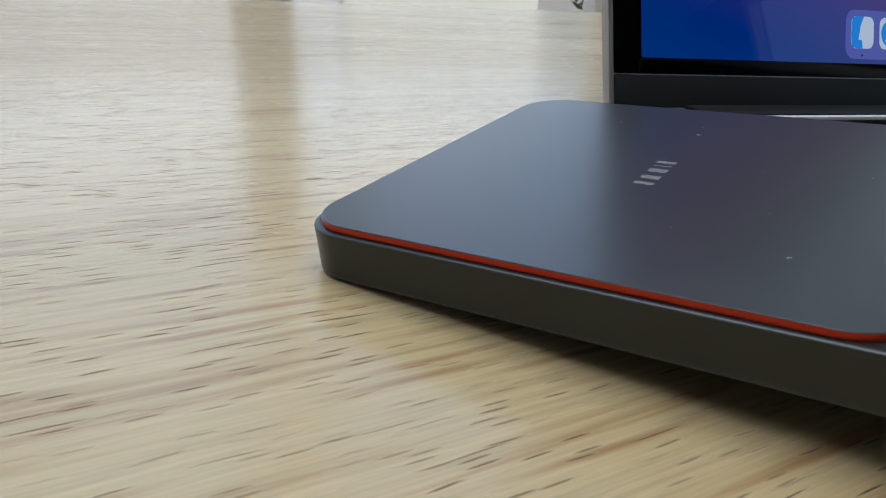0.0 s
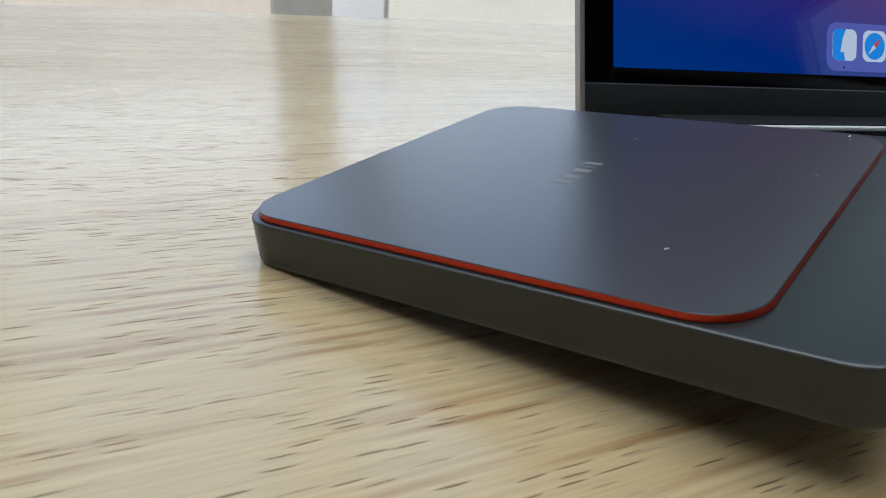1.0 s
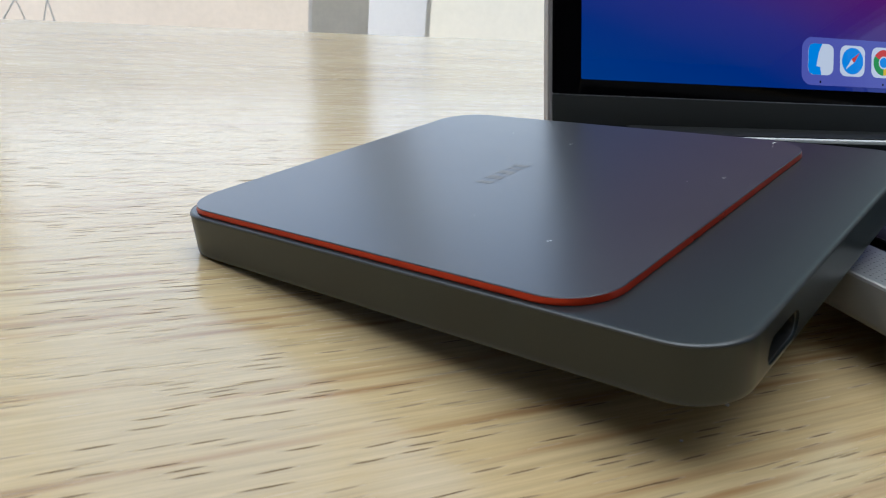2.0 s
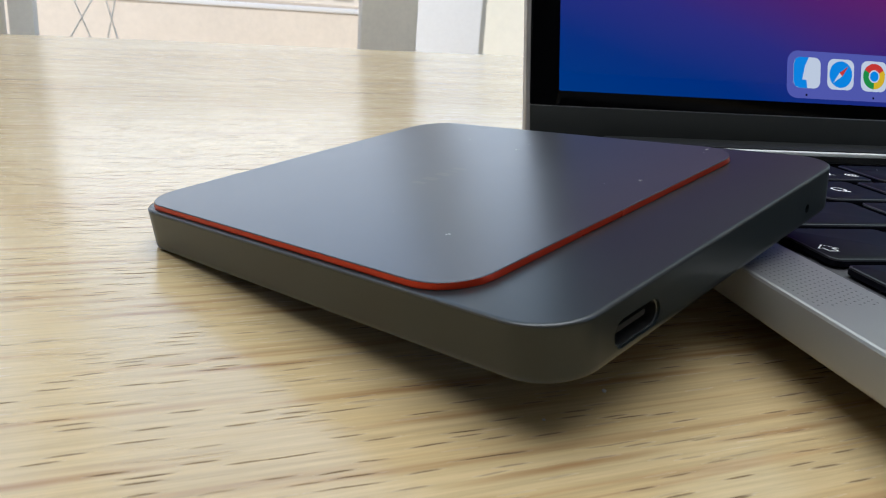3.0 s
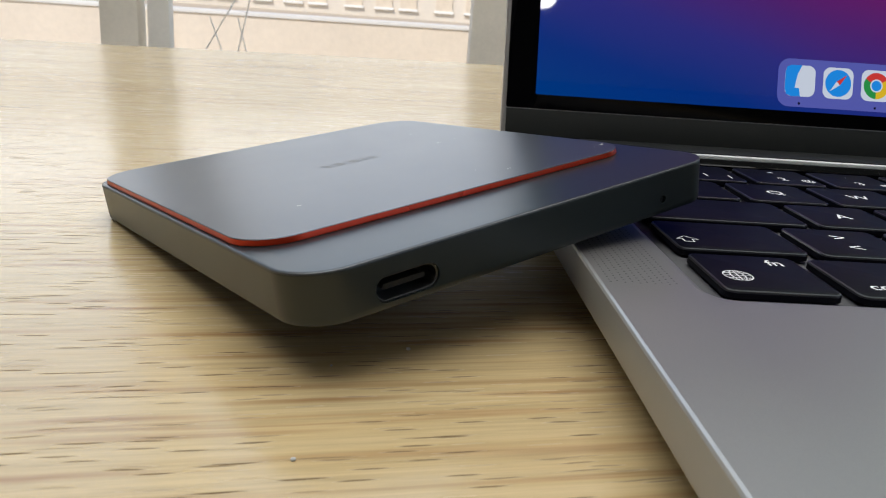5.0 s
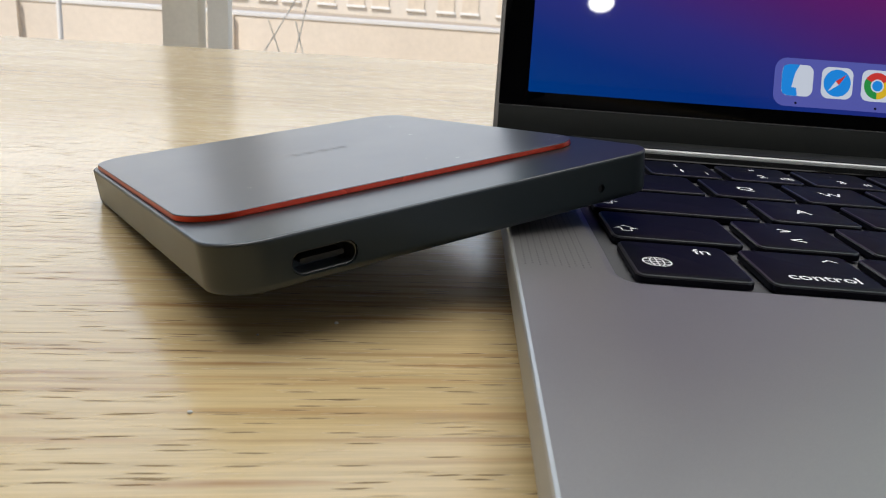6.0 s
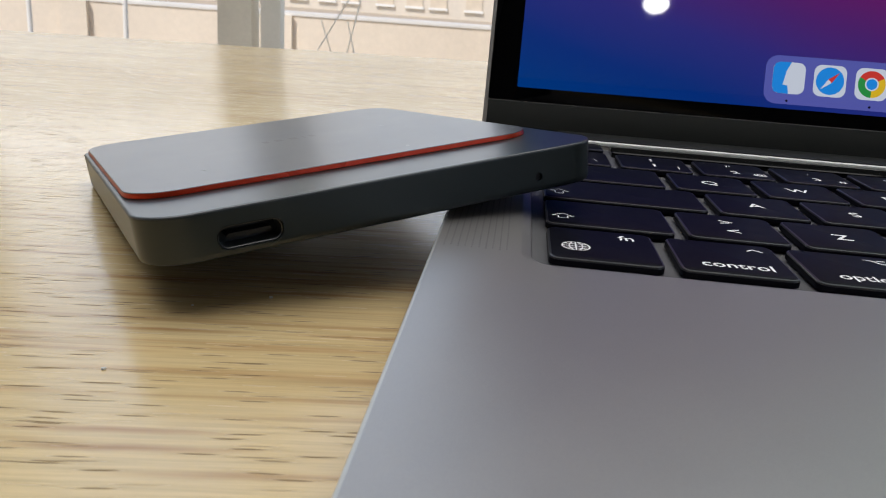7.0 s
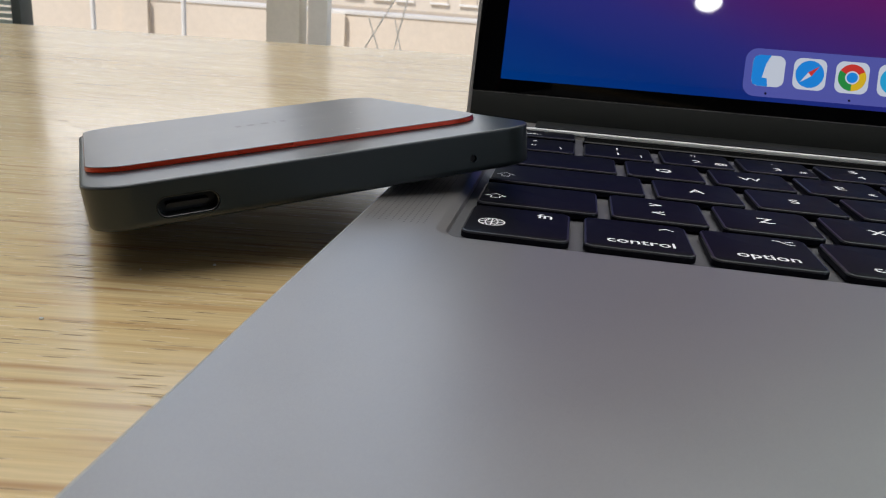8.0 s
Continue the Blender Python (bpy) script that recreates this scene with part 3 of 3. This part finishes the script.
def build_laptop():
    ob = empty("laptop", pose(0, 0, 0), "open space-grey aluminium laptop with black keys and lit display", "laptop")
    cx, cy = LX0 + LW / 2, LY0 + LD / 2
    wx0, wx1, wy0, wy1 = -0.0012, 0.2772, -0.0100, 0.0995
    wa, wb, wcx, wcy = wx1 - wx0, wy1 - wy0, (wx0 + wx1) / 2, (wy0 + wy1) / 2
    # shell: curved underside, upright side, fine bright edge, deck round a sunk keyboard well
    bm = stack(LW, LD, 0.011, [(0.016, 0.0012), (0.009, 0.0030), (0.0032, 0.0048), (0.0009, 0.0060), (0.0002, 0.0065), (0.0, 0.0070), (0.0, DECK - 0.0008), (0.0, DECK - 0.0005)], cx, cy, 10, cap_high=False)
    part("base", bm, ALU_SIDE, ob, "space-grey aluminium base")
    # paler band that paints the highlight along the deck's top edge
    part("edge", stack(LW, LD, 0.011, [(0.0, DECK - 0.0005), (0.00015, DECK - 0.00015), (0.0005, DECK)], cx, cy, 10, cap_low=False, cap_high=False), ALU_BRIGHT, ob, "deck edge, highlight put into its paler colour")
    bm = bmesh.new()
    outer = [bm.verts.new((x, y, DECK)) for x, y in loop_points(LW - 0.001, LD - 0.001, 0.0105, cx, cy, 10)]
    rings = [outer]
    for inset, z in ((-0.0015, DECK), (-0.0012, DECK - 0.00006), (0.0001, DECK - 0.0007), (0.0004, DECK - 0.0016)):
        rings.append([bm.verts.new((x, y, z)) for x, y in loop_points(wa - 2 * inset, wb - 2 * inset, 0.0045, wcx, wcy, 10)])
    for lo, hi in zip(rings, rings[1:]):
        for i in range(len(lo)):
            j = (i + 1) % len(lo)
            bm.faces.new((lo[i], lo[j], hi[j], hi[i]))
    part("deck", bm, ALU, ob, "bead-blasted grey deck and palm rest")
    part("keyboard_well", stack(wa, wb, 0.0045, [(0.0002, DECK - 0.0019), (0.0002, DECK - 0.0014)], wcx, wcy, 10), WELL, ob, "sunk grey keyboard tray")
    for fx in (0.02, LW - 0.05):
        for fy in (0.03, LD - 0.03):
            part("foot", tube(bmesh.new(), (LX0 + fx + 0.015, LY0 + fy, 0.0), (LX0 + fx + 0.015, LY0 + fy, 0.0016), 0.007, 20), RUBBER, ob, "black rubber foot")
    # speaker holes beside the keys
    bm = bmesh.new()
    for i in range(10):
        for j in range(100):
            x, y = -0.0141 + i * 0.00104, -0.0064 + j * 0.00104 + (0.00052 if i % 2 else 0)
            bmesh.ops.create_circle(bm, cap_ends=True, segments=6, radius=0.00017, matrix=Matrix.Translation((x, y, DECK + 0.00004)))
    sp = part("speaker_holes", bm, HOLE, ob, "fine dark speaker perforation", smooth=0)
    tagged(sp, kind="stuff")

    def key(x0, x1, y0, y1, marks=()):
        w, d = x1 - x0, y1 - y0
        k = part("key", stack(w, d, 0.0016, [(0.0, -0.0012), (0.0, -0.00035), (0.00012, -0.0001), (0.0004, 0.0)], n=5), KEY, ob)
        # bevel faces take a lighter, glossier material that paints in the edge glint
        k.data.materials.append(KEY_EDGE)
        for face in k.data.polygons:
            face.material_index = 1 if 0.15 < face.normal.z < 0.98 else 0
        k.matrix_basis = Matrix.Translation(((x0 + x1) / 2, (y0 + y1) / 2, KZ))
        for what, px, py, size in marks:
            if isinstance(what, str):
                lettering(what, size, LEGEND, k, at=(px, py, 0.00004))
            else:
                part("legend", strokes(what, size, 0.00004), LEGEND, k, m=Matrix.Translation((px, py, 0)), smooth=0)
        return k

    W = 0.0168
    X = 0.0003
    half = (U - W) / 2

    def cell(u0, u1):
        return X + u0 * U + half, X + u1 * U - half

    def rowy(i):
        return i * 0.019 - 0.0083, i * 0.019 + 0.0085

    L = 0.0046
    globe = [arc(0, 0, 0.0021, 0.0021), arc(0, 0, 0.0010, 0.0021), [(0, -0.0021), (0, 0.0021)], [(-0.0021, 0), (0.0021, 0)], [(-0.00182, 0.00105), (0.00182, 0.00105)], [(-0.00182, -0.00105), (0.00182, -0.00105)]]
    caret = [[(-0.0012, -0.0005), (0, 0.0006), (0.0012, -0.0005)]]
    opt = [[(-0.0017, 0.0008), (-0.0007, 0.0008), (0.0007, -0.0008), (0.0017, -0.0008)], [(0.0004, 0.0008), (0.0017, 0.0008)]]
    cmd = [[(-0.0006, -0.0014), (-0.0006, 0.0014)], [(0.0006, -0.0014), (0.0006, 0.0014)], [(-0.0014, -0.0006), (0.0014, -0.0006)], [(-0.0014, 0.0006), (0.0014, 0.0006)]]
    arrow = [[(-0.0008, -0.0014), (-0.0008, 0.0), (-0.0018, 0.0), (0, 0.0017), (0.0018, 0.0), (0.0008, 0.0), (0.0008, -0.0014), (-0.0008, -0.0014)]]
    lock = arrow + [[(-0.0008, -0.0020), (0.0008, -0.0020)]]
    s = 0.00024
    r0 = rowy(0)
    key(*cell(0, 1), *r0, marks=[("fn", 0.0042, 0.0048, 0.0036), (globe, -0.0042, -0.0018, s)])
    key(*cell(1, 2), *r0, marks=[(caret, 0.0050, 0.0050, 0.00036), ("control", 0.0004, -0.0040, 0.0036)])
    key(*cell(2, 3), *r0, marks=[(opt, 0.0046, 0.0052, 0.00036), ("option", 0.0004, -0.0040, 0.0036)])
    key(*cell(3, 4.25), *r0, marks=[(cmd, 0.0070, 0.0050, s), ("command", 0.0010, -0.0040, 0.0036)])
    key(*cell(4.25, 9.25), *r0)
    key(*cell(9.25, 10.5), *r0)
    key(*cell(10.5, 11.5), *r0)
    for u, y0, y1 in ((11.5, -0.0083, -0.0002), (12.5, -0.0083, -0.0002), (12.5, 0.0006, 0.0085), (13.5, -0.0083, -0.0002)):
        key(*cell(u, u + 1), y0, y1)
    r1 = rowy(1)
    key(*cell(0, 1.25), *r1, marks=[(arrow, -0.0078, -0.0030, s)])
    x0, x1 = cell(1.25, 2.25)
    key(x0, x1, *r1, marks=[(">", 0, 0.0030, 0.0046), ("<", 0, -0.0028, 0.0046)])
    for i, c in enumerate("ZXCVBNM,.-"):
        key(*cell(2.25 + i, 3.25 + i), *r1, marks=[(c, 0, 0, L)] if i < 4 else [])
    key(*cell(12.25, 14.5), *r1)
    r2 = rowy(2)
    key(*cell(0, 1.75), *r2, marks=[(lock, -0.0125, -0.0026, s)])
    for i, c in enumerate("ASDFGHJKLN''"):
        key(*cell(1.75 + i, 2.75 + i), *r2, marks=[(c, 0, 0, L)] if i < 5 else [])
    key(*cell(13.75, 14.5), rowy(2)[0], rowy(3)[1])
    r3 = rowy(3)
    tab = [[(-0.0018, 0), (0.0012, 0)], [(0.0003, 0.0009), (0.0012, 0), (0.0003, -0.0009)], [(0.0017, 0.0011), (0.0017, -0.0011)]]
    key(*cell(0, 1.5), *r3, marks=[(tab, -0.0100, -0.0040, s)])
    for i, c in enumerate("QWERTYUIOP^+"):
        marks = [(c, 0, 0, L)] if i < 5 else []
        if c == "E":
            marks.append(("\u20ac", 0.0055, -0.0040, 0.0028))
        key(*cell(1.5 + i, 2.5 + i), *r3, marks=marks)
    r4 = rowy(4)
    key(*cell(0, 1), *r4, marks=[("\u00aa", -0.002, 0.0034, 0.0042), ("\u00ba", -0.002, -0.0030, 0.0042), ("\\", 0.0048, -0.0030, 0.0034)])
    upper, lower, third = "!\"\u00b7$%", "12345", "|@#~ "
    for i in range(12):
        marks = []
        if i < 5:
            marks = [(upper[i], 0, 0.0034, 0.0042), (lower[i], 0, -0.0030, 0.0042)]
            if third[i] != " ":
                marks.append((third[i], 0.0056, -0.0036, 0.0032))
        key(*cell(1 + i, 2 + i), *r4, marks=marks)
    key(*cell(13, 14.5), *r4)
    key(*cell(0, 1), 0.0884, 0.0980, marks=[("esc", -0.003, -0.0012, 0.0032)])
    part("touch_strip", stack(0.2772 - 0.0203 - 0.002, 0.0096, 0.0012, [(0, DECK - 0.0014), (0, DECK - 0.0002), (0.0003, DECK + 0.0001)], (0.0203 + 0.2752) / 2, 0.0932, 5), GLASS_BLACK, ob, "glossy black touch strip")

    # raised lip behind the touch strip, its pale colour painting the sky's reflection
    part("rear_lip", box(LX0 + 0.004, LX0 + LW - 0.004, 0.0992, 0.1014, DECK - 0.0004, DECK + 0.0006, 0.0003), ALU_LIP, ob, "rear lip of the deck, sky reflection put into its pale colour")
    # hinge: dark clutch cover behind the deck's back edge
    part("hinge", box(LX0 + 0.022, LX0 + LW - 0.022, 0.1016, 0.1132, DECK - 0.006, DECK + 0.0010, 0.0010), CHIN, ob, "dark hinge cover")

    # lid: local x right, y up the lid, z out of the screen; its origin is the display's lower corner
    lid_m = pose(-0.0061, 0.1174, 0.0243, 90 - 16.3, 0, 0)
    lid = new("lid", None)
    lid.empty_display_size = 0.01
    lid.parent = ob
    lid.matrix_basis = lid_m
    tagged(lid, "thin raised lid with a black-framed display")
    LH, LID_W = 0.2085, 0.3041
    b0 = -0.0128
    lcx, lcy = LID_W / 2 - 0.0093, b0 + LH / 2
    part("lid_shell", stack(LID_W, LH, 0.010, [(0.0016, -0.0046), (0.0004, -0.0040), (0.0, -0.0030), (0.0, -0.0006), (0.0004, -0.0002)], lcx, lcy, 10, low=0.0012), ALU, lid, "grey aluminium lid back")
    part("bezel", stack(LID_W - 0.0022, LH - 0.0100 + 0.0012, 0.0085, [(0, -0.0004), (0, 0.0), (0.0002, 0.00012)], lcx, lcy + 0.0044, 10, low=0.0006), GLASS_BLACK, lid, "black glass frame")
    part("chin", box(lcx - LID_W / 2 + 0.0012, lcx + LID_W / 2 - 0.0012, b0 + 0.0003, -0.0043, -0.0003, 0.00008, 0.00005), CHIN, lid, "dark grey strip under the display")
    d = part("display", stack(0.2865, 0.1790, 0.0004, [(0, 0.00005), (0, 0.00020)], 0.14325, 0.0895, 2), DISPLAY, lid, "lit display with a blue and magenta picture")
    # row of program tiles along the display's foot
    dw = 0.2865 - 2 * 0.0703
    dock = part("tile_strip", stack(dw, 0.0138, 0.0034, [(0, 0.00020), (0, 0.00026)], 0.14325, 0.0082, 6), glowing("tile_strip_lilac", (0.115, 0.13, 0.48)), d, "pale lilac strip of program tiles")
    white = glowing("tile_white", (0.72, 0.78, 0.86))
    blue = glowing("tile_blue", (0.02, 0.30, 0.86))
    navy = glowing("tile_navy", (0.02, 0.10, 0.42))
    redm = glowing("tile_red", (0.72, 0.05, 0.04))
    yel = glowing("tile_yellow", (0.86, 0.56, 0.02))
    grn = glowing("tile_green", (0.03, 0.33, 0.07))
    dotm = glowing("tile_dot", (0.004, 0.004, 0.02))
    sky_m = glowing("tile_sky", (0.03, 0.45, 0.80))

    def disc(name, r, mat, x, y, z, n=28):
        bm = bmesh.new()
        bmesh.ops.create_circle(bm, cap_ends=True, segments=n, radius=r)
        return part(name, bm, mat, d, m=Matrix.Translation((x, y, z)), smooth=0)

    def tile(x, mat):
        return part("tile", stack(0.0090, 0.0090, 0.0021, [(0, 0.00028), (0, 0.00032)], x, 0.0088, 6), mat, d)

    ux = 0.0061
    t1 = 0.0708 + ux
    tile(t1, white)
    bm = bmesh.new()
    pts = [(-0.0045, -0.0026), (-0.0040, -0.0040), (-0.0026, -0.0045), (0.0002, -0.0045), (-0.0002, -0.0022), (-0.0016, -0.0020), (-0.0008, 0.0020), (0.0004, 0.0045), (-0.0026, 0.0045), (-0.0040, 0.0040), (-0.0045, 0.0026)]
    bm.faces.new([bm.verts.new((x, y, 0)) for x, y in pts])
    part("tile_half", bm, blue, d, m=Matrix.Translation((t1, 0.0088, 0.00036)), smooth=0)
    t2 = 0.0822 + ux
    tile(t2, white)
    disc("tile_disc", 0.0039, blue, t2, 0.0088, 0.00036)
    for mat, sgn in ((redm, 1), (white, -1)):
        bm = bmesh.new()
        bm.faces.new([bm.verts.new(v) for v in ((-0.0005 * sgn, 0.0005 * sgn, 0), (0.0005 * sgn, -0.0005 * sgn, 0), (0.0025 * sgn, 0.0025 * sgn, 0))])
        part("tile_needle", bm, mat, d, m=Matrix.Translation((t2, 0.0088, 0.00040)), smooth=0)
    t3 = 0.0937 + ux
    tile(t3, white)
    for a0, mat in ((30, redm), (150, grn), (270, yel)):
        bm = bmesh.new()
        ring = [(0, 0)] + arc(0, 0, 0.0038, 0.0038, a0, a0 + 120, 14)
        bm.faces.new([bm.verts.new((x, y, 0)) for x, y in ring])
        part("tile_sector", bm, mat, d, m=Matrix.Translation((t3, 0.0088, 0.00036)), smooth=0)
    disc("tile_disc", 0.0019, white, t3, 0.0088, 0.00040)
    disc("tile_disc", 0.0015, blue, t3, 0.0088, 0.00044)
    t4 = 0.1051 + ux
    tile(t4, white)
    disc("tile_disc", 0.0039, sky_m, t4, 0.0088, 0.00036)
    for i in range(5, 12):
        tile(t1 + 0.01145 * (i - 1), (blue, grn, white, sky_m, yel, navy, white)[i - 5])
    disc("tile_mark", 0.00035, dotm, t1, 0.0023, 0.00032, 12)
    disc("tile_mark", 0.00035, dotm, t3, 0.0023, 0.00032, 12)
    return ob


build_laptop()


def crumb(x, y, r, turn):
    bm = bmesh.new()
    bmesh.ops.create_icosphere(bm, subdivisions=2, radius=r)
    for v in bm.verts:
        v.co *= 1.0 + 0.35 * noise.noise(v.co * 2600 + Vector((x * 90, y * 90, 0)))
        v.co.z *= 0.6
    ob = part("crumb", bm, DUST, None, "", pose(x, y, r * 0.5, 0, 0, turn))
    return tagged(ob, "tiny pale crumb lying on the oak desk", "crumb", "crumbs on the desk")


crumb(-0.0410, -0.0046, 0.00032, 20)
crumb(-0.0531, -0.0332, 0.00030, 70)
crumb(-0.0512, -0.0108, 0.00020, 110)
